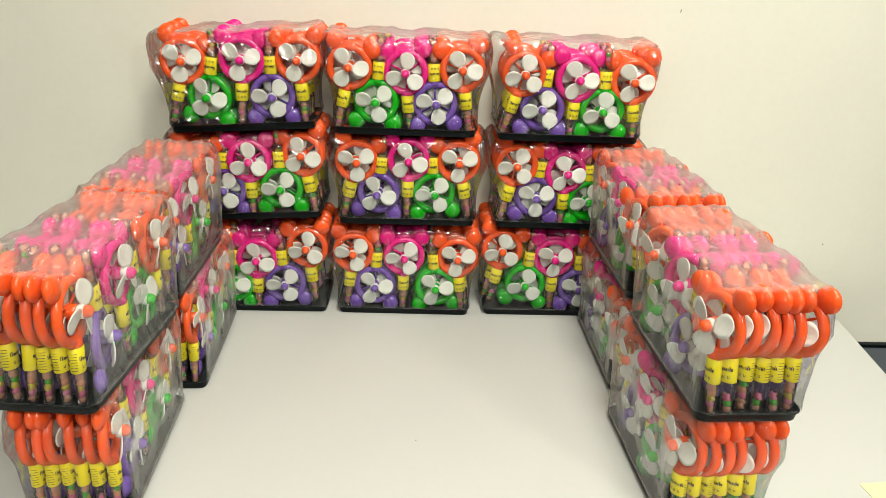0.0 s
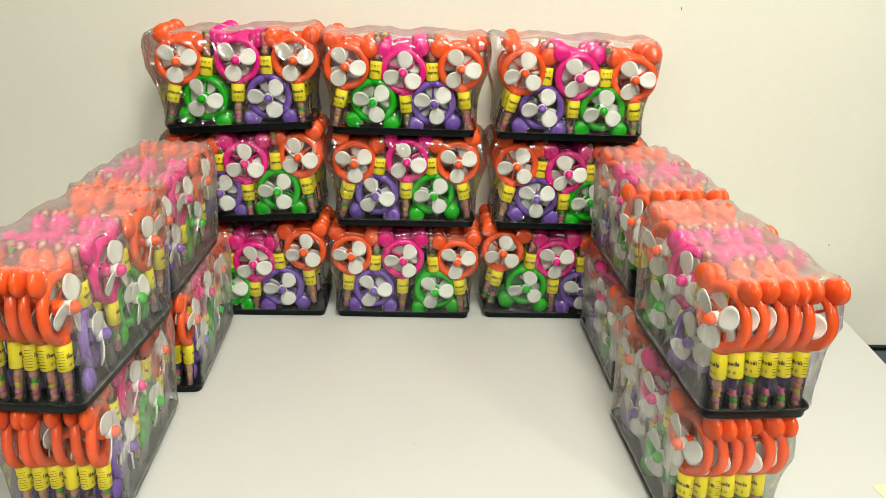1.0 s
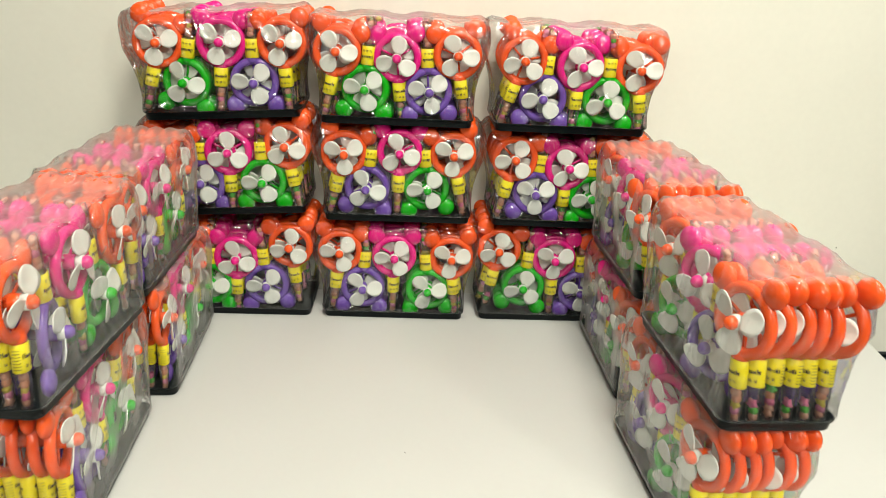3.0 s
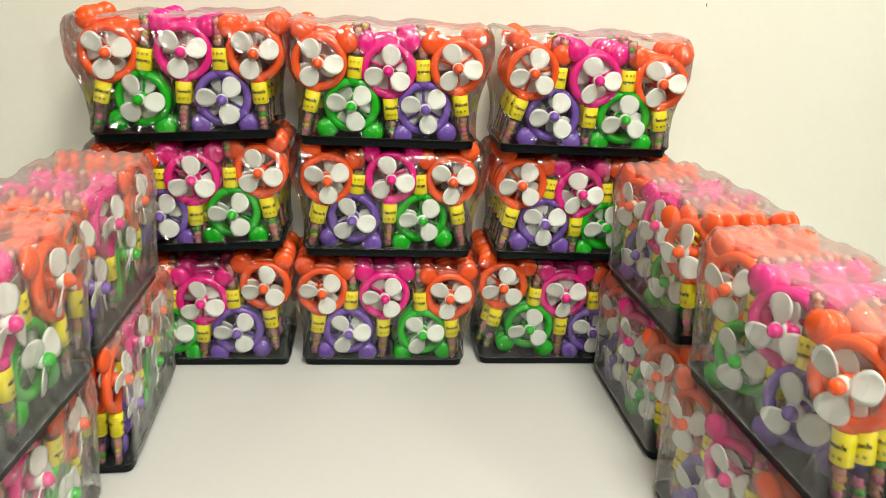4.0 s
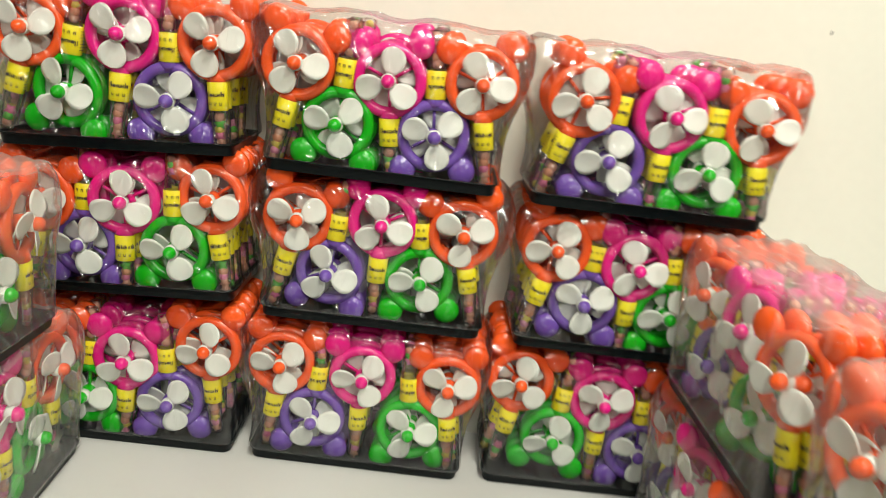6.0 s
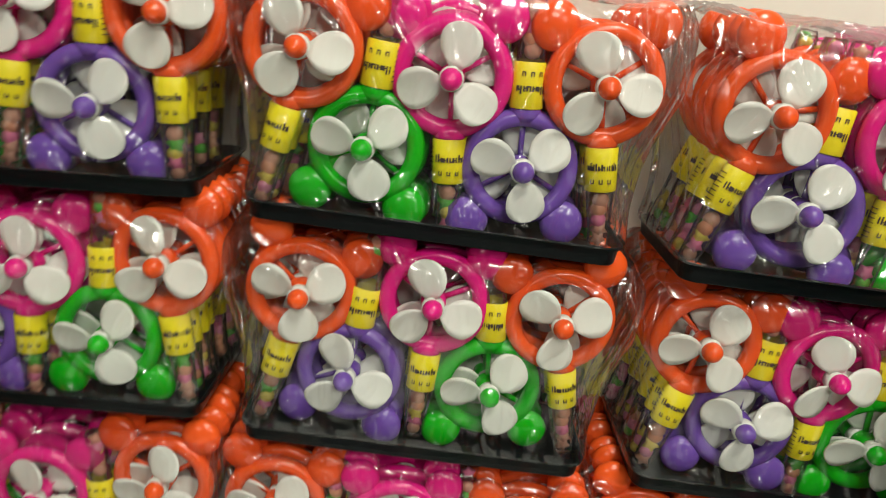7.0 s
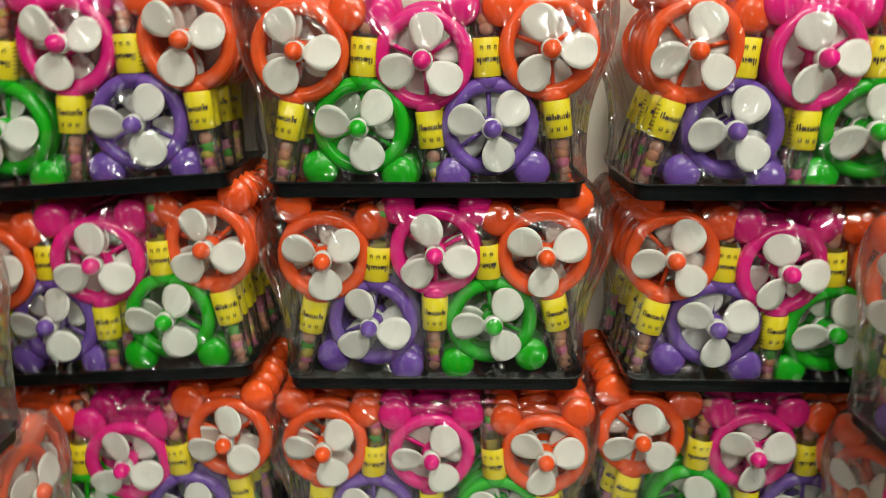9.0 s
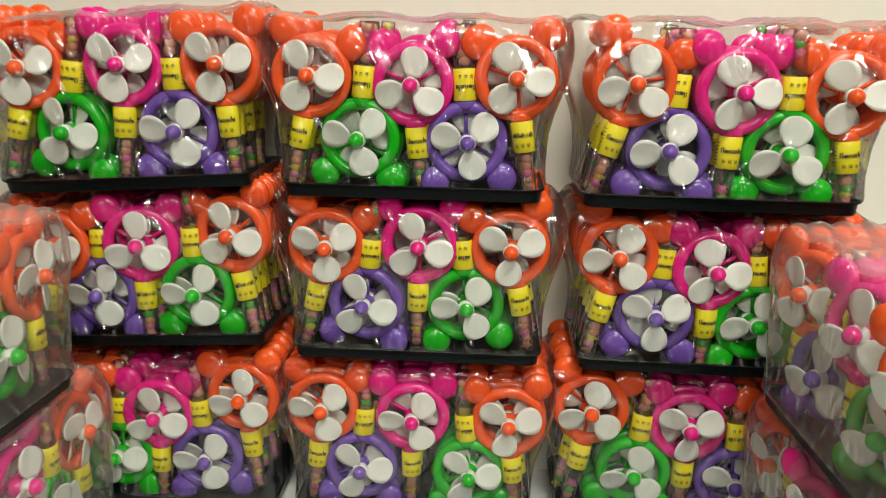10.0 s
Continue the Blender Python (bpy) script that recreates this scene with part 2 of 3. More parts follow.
# three added walls out of view, dark to limit bounce and reflections
slab("wall_south", X0 - 0.1, X1 + 0.1, Y0 - 0.1, Y0, 0, HIGH, M_BACK, "unseen added wall, kept dark to hold down film reflections", "wall")
slab("wall_west", X0 - 0.1, X0, Y0, WALL_Y, 0, HIGH, M_BACK, "unseen added wall, kept dark to hold down film reflections", "wall")
slab("wall_east", X1, X1 + 0.1, Y0, WALL_Y, 0, HIGH, M_BACK, "unseen added wall, kept dark to hold down film reflections", "wall")
slab("baseboard", X0, X1, WALL_Y - 0.010, WALL_Y - 0.0005, 0, 0.634, M_DADO, "blue-grey panel along the foot of the wall", "baseboard")
slab("trim", X0, X1, WALL_Y - 0.012, WALL_Y - 0.0005, 0.635, 0.642, M_BLACK, "thin black strip over the grey panel", "trim")

for px_, py_, watts, wide_, deep_ in PANELS:
    fixture = tagged(new("ceiling_light"), "white ceiling light panel in a grey frame, switched on", "ceiling light", "ceiling lights")
    fixture.location = (px_, py_, HIGH)
    bm = bmesh.new()
    hw, hd = wide_ / 2 + 0.005, deep_ / 2 + 0.005
    for k in (-1, 1):
        box(bm, k * (hw + 0.015) - 0.015, k * (hw + 0.015) + 0.015, -hd - 0.03, hd + 0.03, -0.04, 0)
        box(bm, -hw, hw, k * (hd + 0.015) - 0.015, k * (hd + 0.015) + 0.015, -0.04, 0)
    part("frame", bm, M_STEEL, fixture, smooth=False)
    part("diffuser", box(bmesh.new(), -hw, hw, -hd, hd, -0.03, -0.004), M_GLOW, fixture, smooth=False)

# table: white top with a slightly skewed right-hand end
table = tagged(new("table"), "white laminate table standing against the wall", "table")
bm = bmesh.new()
corners = [(-1.0, 0.42), (0.706, 0.42), (0.818, WALL_Y - 0.016), (-1.0, WALL_Y - 0.016)]
loft(bm, [[(x, y, TABLE_Z - 0.03) for x, y in corners], [(x, y, TABLE_Z) for x, y in corners]], True, True)
bmesh.ops.bevel(bm, geom=bm.edges[:], offset=0.003, segments=2, affect="EDGES", profile=0.5)
part("tabletop", bm, M_TABLE, table, "smooth white tabletop", smooth=False)
for lx, ly in ((-0.93, 0.49), (0.66, 0.49), (0.74, 1.34), (-0.93, 1.34)):
    part("leg", box(bmesh.new(), lx - 0.02, lx + 0.02, ly - 0.02, ly + 0.02, 0, TABLE_Z - 0.03, 0.003), M_STEEL, table)


# ---- toy fan: parts, built once per colour ----
HUB = 0.103          # height of the hub over the tube's foot
RING_R, RING_T = 0.0312, 0.0058


def ring_mesh(colour):
    bm = bmesh.new()
    loops = []
    n, k = 36, 10
    for i in range(n):
        a = 2 * math.pi * i / n
        loops.append([((RING_R + RING_T * math.cos(b)) * math.cos(a), 0.90 * RING_T * math.sin(b), HUB + (RING_R + RING_T * math.cos(b)) * math.sin(a))
                      for b in (2 * math.pi * j / k for j in range(k))])
    loft(bm, loops + [])
    rows = [bm.verts[:][i * k:(i + 1) * k] for i in range(n)]
    for j in range(k):
        bm.faces.new((rows[-1][j], rows[-1][(j + 1) % k], rows[0][(j + 1) % k], rows[0][j]))
    # three flat spokes behind the propeller, and the motor pod they carry
    for s in range(3):
        m = Matrix.Translation((0, 0.003, HUB)) @ Matrix.Rotation(radians(90 + 120 * s), 4, "Y")
        bmesh.ops.create_cube(bm, size=1, matrix=m @ Matrix.Translation((0.017, 0, 0)) @ Matrix.Diagonal((0.026, 0.0024, 0.0032, 1)))
    turned(bm, [(0.0, -0.006), (0.0072, -0.006), (0.008, -0.0045), (0.008, 0.006), (0.006, 0.0082), (0.0, 0.0084)], 16, "y", Matrix.Translation((0, 0, HUB)))
    # neck down into the tube
    turned(bm, [(0.0, 0.058), (0.0086, 0.058), (0.0092, 0.0665), (0.0098, 0.0675), (0.0092, 0.071), (0.0075, 0.0745), (0.0, 0.0745)], 16, "z", Matrix.Diagonal((1, 0.72, 1, 1)))
    return to_mesh("ring", bm, COLOURS[colour])


def ear_mesh(colour):
    bm = bmesh.new()
    m = Matrix.Diagonal((0.0142, 0.0070, 0.0142, 1))
    bmesh.ops.create_uvsphere(bm, u_segments=18, v_segments=12, radius=1, matrix=m)
    return to_mesh("ear", bm, COLOURS[colour])


def cap_mesh(colour):
    bm = bmesh.new()
    prof = [(0.0, 0.0132), (0.0064, 0.0128), (0.0067, 0.0150), (0.0064, 0.0178), (0.0051, 0.0202), (0.0030, 0.0217), (0.0, 0.0221)]
    turned(bm, [(r, h) for r, h in prof], 16, "y")
    return to_mesh("hub_cap", bm, COLOURS[colour])


def propeller_mesh():
    """Three cupped, twisted blades on a white collar; turns about y."""
    bm = bmesh.new()
    nu, nv = 7, 12
    for s in range(3):
        turn = Matrix.Rotation(radians(120 * s), 4, "Y")
        grid = [[], []]
        for j in range(nv):
            t = math.sin(math.pi / 2 * j / (nv - 1))
            r = 0.0066 + 0.0264 * t
            # egg-shaped outline, broadest past the middle
            if t > 0.58:
                half = max(0.0012, 0.0134 * math.sqrt(max(0.0, 1 - ((t - 0.58) / 0.42) ** 2)))
            else:
                half = 0.0042 + 0.0092 * (1 - ((0.58 - t) / 0.58) ** 2.4)
            twist = radians(26 - 11 * t)
            for i in range(nu):
                u = -1 + 2 * i / (nu - 1)
                w = u * half
                bow = 0.0022 * (1 - (w / 0.0134) ** 2) * t
                x, y, z = r, -0.0122 + w * math.sin(twist) * 0.75 + bow, w * math.cos(twist) + 0.0012 * t
                for side, off in ((0, -0.0006), (1, 0.0006)):
                    grid[side].append(bm.verts.new(turn @ Vector((x, y + off, z))))
        for side in (0, 1):
            for j in range(nv - 1):
                for i in range(nu - 1):
                    a = j * nu + i
                    bm.faces.new((grid[side][a], grid[side][a + 1], grid[side][a + nu + 1], grid[side][a + nu]))
        rim = [i for i in range(nu)] + [j * nu + nu - 1 for j in range(1, nv)] + [(nv - 1) * nu + i for i in range(nu - 2, -1, -1)] + [j * nu for j in range(nv - 2, 0, -1)]
        for a, b in zip(rim, rim[1:] + rim[:1]):
            bm.faces.new((grid[0][a], grid[0][b], grid[1][b], grid[1][a]))
    turned(bm, [(0.0, 0.0070), (0.0072, 0.0070), (0.0076, 0.0090), (0.0076, 0.0132), (0.0070, 0.0138), (0.0, 0.0138)], 18, "y")
    return to_mesh("propeller", bm, M_BLADE)


def tube_mesh():
    bm = bmesh.new()
    prof = [(0.0, 0.0008), (0.0058, 0.0008), (0.0068, 0.0022), (0.0074, 0.016), (0.0088, 0.036), (0.0092, 0.0672)]
    loops = [[(r * math.cos(a), 0.74 * r * math.sin(a), h) for a in (2 * math.pi * i / 18 for i in range(18))] for r, h in prof[1:]]
    loft(bm, loops, True, False)
    return to_mesh("tube", bm, M_TUBE)


def candy_mesh(seed):
    """Pressed stars and beads, stacked nearly in single file in the tube."""
    rng = random.Random(seed)
    bm = bmesh.new()
    z = 0.0068
    top = rng.choice((0.024, 0.034, 0.038, 0.038, 0.038))
    while z < top:
        wide = 0.0053 + 0.0014 * z / 0.036
        m = Matrix.Translation((rng.uniform(-0.0008, 0.0008), rng.uniform(-0.0005, 0.0005), z))
        m = m @ Euler((math.pi / 2 + rng.uniform(-0.35, 0.35), rng.uniform(0, 3), 0)).to_matrix().to_4x4()
        if rng.random() < 0.6:   # star
            pts = [((wide if i % 2 == 0 else 0.6 * wide) * math.cos(i * math.pi / 5), (wide if i % 2 == 0 else 0.6 * wide) * math.sin(i * math.pi / 5)) for i in range(10)]
            loft(bm, [[m @ Vector((x * k, y * k, h)) for x, y in pts] for k, h in ((0.7, -0.0026), (1, -0.0014), (1, 0.0014), (0.7, 0.0026))], True, True)
        else:
            bmesh.ops.create_icosphere(bm, subdivisions=2, radius=wide * 0.8, matrix=m @ Matrix.Diagonal((1.05, 1.05, 0.8, 1)))
        z += rng.uniform(0.0056, 0.0068)
    return to_mesh("candy", bm, M_CANDY)


def label_mesh():
    bm = bmesh.new()
    prof = [(0.0092, 0.0385), (0.0099, 0.0392), (0.0101, 0.052), (0.0104, 0.0655), (0.0098, 0.0662)]
    loops = [[(r * math.cos(a), 0.74 * r * math.sin(a), h) for a in (2 * math.pi * i / 24 for i in range(24))] for r, h in prof]
    loft(bm, loops)
    return to_mesh("label", bm, M_LABEL)


def print_mesh():
    """Rows of dark bars where the writing runs round the label."""
    rng = random.Random(5)
    bm = bmesh.new()

    def bar(a0, a1, z0, z1):
        n = max(1, int((a1 - a0) / 0.2))
        pts = []
        for i in range(n + 1):
            a = a0 + (a1 - a0) * i / n
            pts.append([(r * math.cos(a), 0.74 * r * math.sin(a), z) for r, z in ((0.0108, z0), (0.0108, z1))])
        vs = [[bm.verts.new(p) for p in pair] for pair in pts]
        for p, q in zip(vs, vs[1:]):
            bm.faces.new((p[0], q[0], q[1], p[1]))
    for start in (-2.45, 0.75):
        a = start
        while a < start + 1.75:      # large wording: short upright strokes of uneven height
            w = rng.uniform(0.05, 0.12)
            bar(a, a + w, 0.0523, 0.0523 + rng.uniform(0.0028, 0.0052))
            if rng.random() < 0.5:
                bar(a, a + w + 0.08, 0.0523 + rng.choice((0.0, 0.0018)), 0.0533 + rng.choice((0.0, 0.0018)))
            a += w + rng.uniform(0.05, 0.09)
        for k in range(3):            # small marks below
            b = start + 0.25 + 0.5 * k
            bar(b, b + 0.22, 0.0440, 0.0447)
            bar(b, b + 0.06, 0.0440, 0.0468)
            bar(b + 0.16, b + 0.22, 0.0447, 0.0468)
    a = 2.75
    for k in range(7):                # fine print
        bar(a, a + 0.85, 0.0425 + 0.003 * k, 0.0431 + 0.003 * k)
    return to_mesh("print", bm, M_PRINT)


RINGS = {c: ring_mesh(c) for c in COLOURS}
EARS = {c: ear_mesh(c) for c in COLOURS}
CAPS = {c: cap_mesh(c) for c in COLOURS}
PROP, TUBE, LABEL, PRINT = propeller_mesh(), tube_mesh(), label_mesh(), print_mesh()
CANDY = [candy_mesh(s) for s in range(6)]
EAR_AT = ((-0.0305, 0.0345), (0.0305, 0.0345))
WORDS = {
    "orange": "orange plastic toy fan with bear ears and candy tube",
    "pink": "bright pink plastic toy fan with bear ears and candy tube",
    "green": "green plastic toy fan turned ears down, candy tube up",
    "purple": "purple plastic toy fan turned ears down, candy tube up",
}


def fan_pieces(colour, rng, blade=None):
    """(name, mesh, local pose, parent's place in the list, label) for one toy fan."""
    any_turn = rng.uniform(0, 120)
    spin = pose(0, 0, HUB) @ Matrix.Rotation(radians(any_turn if blade is None else blade), 4, "Y")
    out = [("ring", RINGS[colour], Matrix.Identity(4), None, "")]
    for ex, ez in EAR_AT:
        out.append(("ear", EARS[colour], pose(ex, 0.001, HUB + ez), None, ""))
    out.append(("propeller", PROP, spin, None, "white three-bladed propeller"))
    out.append(("hub_cap", CAPS[colour], Matrix.Identity(4), 3, ""))
    out.append(("tube", TUBE, Matrix.Identity(4), None, "clear tapered candy tube"))
    out.append(("candy", CANDY[rng.randrange(6)], Matrix.Rotation(math.pi * rng.randrange(2), 4, "Z"), None, "small pastel pressed candies"))
    out.append(("label", LABEL, Matrix.Rotation(rng.uniform(-0.25, 0.25) + (math.pi if rng.random() < 0.3 else 0.0), 4, "Z"), None, "yellow paper label"))
    out.append(("print", PRINT, Matrix.Identity(4), 7, ""))
    return out


def toy_fan(colour, m, rng, group, blade=None):
    thing = tagged(new("toy_fan"), WORDS[colour], "toy fan", group)
    thing.matrix_basis = m
    made = []
    for name, me, at, parent, label in fan_pieces(colour, rng, blade):
        ob = place(name, me, thing if parent is None else made[parent], at, label)
        made.append(ob)
    return thing


FLOOR_UP = 0.0032        # tray floor over the tray's foot
ROW_Y, ROW_STEP = -0.0375, 0.0166


def fan_poses(row, arrangement, rng, loose=4.0, twist=0.0):
    """Colour and pose, in the tray's own axes, of the five fans of one row: the outer two lean inwards at the top."""
    y = ROW_Y + ROW_STEP * row
    up = FLOOR_UP + 0.0004 * row + abs(rng.gauss(0, 0.00012)) * (loose - 4)
    out = []
    for i, colour in enumerate(("orange", "pink", "orange")):
        lean = max(-2.5, min(2.5, rng.gauss(0, 2.0))) - (i - 1) * 7.5
        x = (i - 1) * 0.0925 + rng.gauss(0, 0.0008) - HUB * math.sin(radians(lean))
        x = max(-0.106, min(0.106, x))
        out.append((colour, pose(x, y + rng.gauss(0, 0.0007), up, rng.gauss(0, loose / 6), lean, twist + rng.gauss(0, loose))))
    for i, colour in enumerate(arrangement):
        x = (-0.0475, 0.0475)[i]
        turn = pose(x + rng.gauss(0, 0.001), y + 0.002 + rng.gauss(0, 0.0007), FLOOR_UP + 0.0004 * row, rng.gauss(0, 0.8), 180 + rng.gauss(0, 2.5), twist + rng.gauss(0, loose))
        out.append((colour, turn @ pose(0, 0, -(HUB + 0.0495))))
    return out


def rows_mesh(poses, first, last, seed):
    """The toy fans of the rows behind, joined; poses: colour and pose of the front row, in the tray's own axes."""
    rng = random.Random(seed)
    mats, verts, faces, mat_i = [], [], [], []
    for row in range(first, last):
        for colour, front in poses:
            shift = pose(rng.gauss(0, 0.0016), ROW_STEP * row + rng.gauss(0, 0.0006), rng.gauss(0.0008, 0.0008) * row * 0.6)
            m = shift @ front @ pose(0, 0, HUB) @ pose(0, 0, 0, rng.gauss(0, 0.8), rng.gauss(0, 2.0), rng.gauss(0, 4.0)) @ pose(0, 0, -HUB)
            pieces = fan_pieces(colour, rng)
            for name, me, at, parent, _ in pieces:
                w = m @ (pieces[parent][2] @ at if parent is not None else at)
                base = len(verts)
                verts.extend((w @ v.co)[:] for v in me.vertices)
                if me.materials[0] not in mats:
                    mats.append(me.materials[0])
                k = mats.index(me.materials[0])
                for p in me.polygons:
                    faces.append([base + i for i in p.vertices])
                    mat_i.append(k)
    me = bpy.data.meshes.new("toy_fan_rows")
    me.from_pydata(verts, [], faces)
    for mm in mats:
        me.materials.append(mm)
    me.polygons.foreach_set("material_index", mat_i)
    me.polygons.foreach_set("use_smooth", [True] * len(faces))
    return me


# ---- display tray with its shrink film ----
TRAY_X, TRAY_Y, TRAY_H = 0.1165, 0.0565, 0.0125


def tray_mesh():
    bm = bmesh.new()
    prof = [(0.90, -0.004, 0.0), (1.0, -0.0020, 0.0), (1.0, -0.0012, 0.0012), (1.0, 0.0, TRAY_H - 0.002), (1.0, 0.0022, TRAY_H - 0.0016), (1.0, 0.0024, TRAY_H),
            (1.0, 0.0004, TRAY_H), (1.0, -0.0014, TRAY_H - 0.002), (1.0, -0.0024, 0.0042), (1.0, -0.0040, 0.0030), (0.9, -0.0060, 0.0028)]
    loops = []
    for k, off, z in prof:
        hx, hy = TRAY_X + off - (1 - k) * 0.08, TRAY_Y + off - (1 - k) * 0.08
        loops.append([(x, y, z) for x, y in rounded_rect(hx, hy, 0.011 + off, 6)])
    loft(bm, loops, True, True)
    return to_mesh("tray", bm, M_BLACK)


HUBS = ((-0.0925, 0.107), (0.0, 0.107), (0.0925, 0.107), (-0.0475, 0.0515), (0.0475, 0.0515))


def film_mesh(seed, mat, lift=0.0, top=None, ends=None, askew=False):
    """Shrink film: tight round the tray, tented over each hub and row of ears, slack between them, gathered in creases."""
    off = Vector((seed * 7.3, seed * 3.1, seed * 5.7))
    rng = random.Random(seed)
    level = [(0.0118, 0.1196, 0.0596), (0.0165, 0.1198, 0.0598), (0.022, 0.1192, 0.0594), (0.034, 0.1186, 0.0596), (0.048, 0.1190, 0.0606), (0.062, 0.1206, 0.0606),
             (0.076, 0.1240, 0.0604), (0.090, 0.1290, 0.0606), (0.104, 0.1345, 0.0610), (0.110, 0.1360, 0.0604), (0.122, 0.1382, 0.0567), (0.134, 0.1388, 0.0528),
             (0.145, 0.1376, 0.0492), (0.1535, 0.1335, 0.0456), (0.1565, 0.1255, 0.0405)]
    fine = []
    for (z0, a0, b0), (z1, a1, b1) in zip(level, level[1:]):
        fine += [(z0 + (z1 - z0) * k / 3, a0 + (a1 - a0) * k / 3, b0 + (b1 - b0) * k / 3) for k in range(3)]
    fine.append(level[-1])
    loops = []
    for z, hx, hy in fine:
        hx -= 0.005 * min(1.0, max(0.0, (z - 0.06) / 0.04)) if askew else 0.0
        loops.append((hx, [Vector((x, y, z)) for x, y in rounded_rect(hx, hy, 0.013, 6, 34)]))
    for k in (0.9, 0.75, 0.6, 0.45, 0.3, 0.12):
        loops.append((0.1255, [Vector((x, y, 0.1572 + 0.0005 * (1 - k))) for x, y in rounded_rect(0.1255 * k, 0.0405 * k, 0.013 * k, 6, 34)]))
    # long straight creases: a start, a direction, a reach; some run out from the lower corners
    folds = []
    for k in range(26):
        u, z = rng.uniform(-0.13, 0.13), rng.uniform(0.03, 0.15)
        a = rng.uniform(0.5, 2.6)
        if k % 4 == 0:
            side = rng.choice((-1, 1))
            u, z, a = side * 0.112, 0.018, math.pi / 2 + side * rng.uniform(0.0, 0.9)
        folds.append((u, z, math.cos(a), math.sin(a), rng.uniform(0.018, 0.05), rng.uniform(0.0022, 0.004), rng.choice((-1, 1))))
    tent = 0.0035 if askew else 0.0075
    out = []
    for half, ring in loops:
        new_ring = []
        for p in ring:
            broad = min(1.0, max(0.0, (half - 0.006 - abs(p.x)) / 0.03))
            q = Vector((p.x * 28, p.y * 28, p.z * 20)) + off
            if p.z > 0.1566:
                n = Vector((0, 0, 1))
                d = -0.0004 - 0.0030 * max(0.0, noise.noise(q * 1.3 + off)) + min(0.0008, 0.0016 * noise.noise(q * 2.2))
            else:
                n = Vector((p.x * 0.3, p.y, 0.0)).normalized()
                free = min(1.0, max(0.0, (p.z - 0.019) / 0.02))
                d = (0.5 + 0.5 * broad) * (0.0013 * noise.noise(q) + 0.0010 * (0.35 - abs(noise.noise(q * 1.9))))
                u = p.x if broad > 0 else p.y
                for fu, fz, cu, cz, reach, wide, sign in folds:
                    along, across = (u - fu) * cu + (p.z - fz) * cz, (fz - p.z) * cu + (u - fu) * cz
                    if abs(along) < reach and abs(across) < wide:
                        d += (0.4 + 0.6 * broad) * sign * 0.0014 * (1 - abs(along) / reach) * (1 - abs(across) / wide)
                if broad > 0:
                    near = min(math.hypot(p.x - hx, (p.z - hz) * 0.9) for hx, hz in HUBS)
                    d -= broad * tent * min(1.0, near / 0.042) * min(1.0, max(0.15, (0.142 - p.z) / 0.03))
                else:
                    d -= 0.0020 * (1 + math.cos(p.y * 2 * math.pi / ROW_STEP)) * 0.5
                d = d * free + 0.0003 * noise.noise(q * 2) * (1 - free)
            # pulled down between the ridges of ears
            rise = max(math.exp(-((abs(p.x) - e) / 0.015) ** 2) for e in (0.031, 0.0475, 0.0615, 0.1235))
            sag = 0.008 * (1 - rise) * min(1.0, max(0.0, (p.z - 0.132) / 0.024))
            sag -= 0.07 * p.y * min(1.0, max(0.0, (p.z - 0.12) / 0.036))
            sag = sag * (0.6 if lift > 0.005 else 1.25) - lift * min(1.0, max(0.0, (p.z - 0.11) / 0.04))
            sag += 0.0016 * (1 + math.cos((p.y - ROW_Y) * 2 * math.pi / ROW_STEP + math.pi)) * min(1.0, max(0.0, (p.z - 0.150) / 0.006))
            back = Vector((0, (0.007 if askew else 0.003) * min(1.0, max(0.0, (p.z - 0.08) / 0.06)) * min(1.0, max(0.0, p.y / 0.03)), 0))
            if askew and p.y < 0:
                back = Vector((0, -0.007 * min(1.0, max(0.0, (p.z - 0.105) / 0.03)) * min(1.0, -p.y / 0.03), 0))
            new_ring.append(p + back + n * d - Vector((0, 0, sag)))
        out.append(new_ring)
    bm = bmesh.new()
    loft(bm, out, False, True)
    bm.normal_update()
    lid = (len(fine) - 3) * len(out[0])
    for k, f in enumerate(bm.faces):
        # slots: 0 long sides, 1 top with painted glare by default, 2 ends
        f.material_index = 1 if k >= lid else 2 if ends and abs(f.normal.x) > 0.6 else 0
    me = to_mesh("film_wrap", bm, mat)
    me.materials.append(top or M_TOP_GLARE)
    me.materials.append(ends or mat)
    return me


TRAY = tray_mesh()
FILMS = [film_mesh(s, M_FILM, 0.0, M_FILM) for s in range(1, 4)]
LOW_FILMS = [film_mesh(s, M_FILM, 0.009, M_FILM) for s in range(12, 15)]
# wings: veil of light painted on long sides and top, none on ends
VEILED_FILMS = [film_mesh(s, M_LIGHT_VEIL, 0.006, None, M_CLEAR, True) for s in range(5, 9)]
TOP_FILMS = [film_mesh(s, M_FILM, 0.006) for s in range(9, 12)]
GV, VG = ("green", "purple"), ("purple", "green")


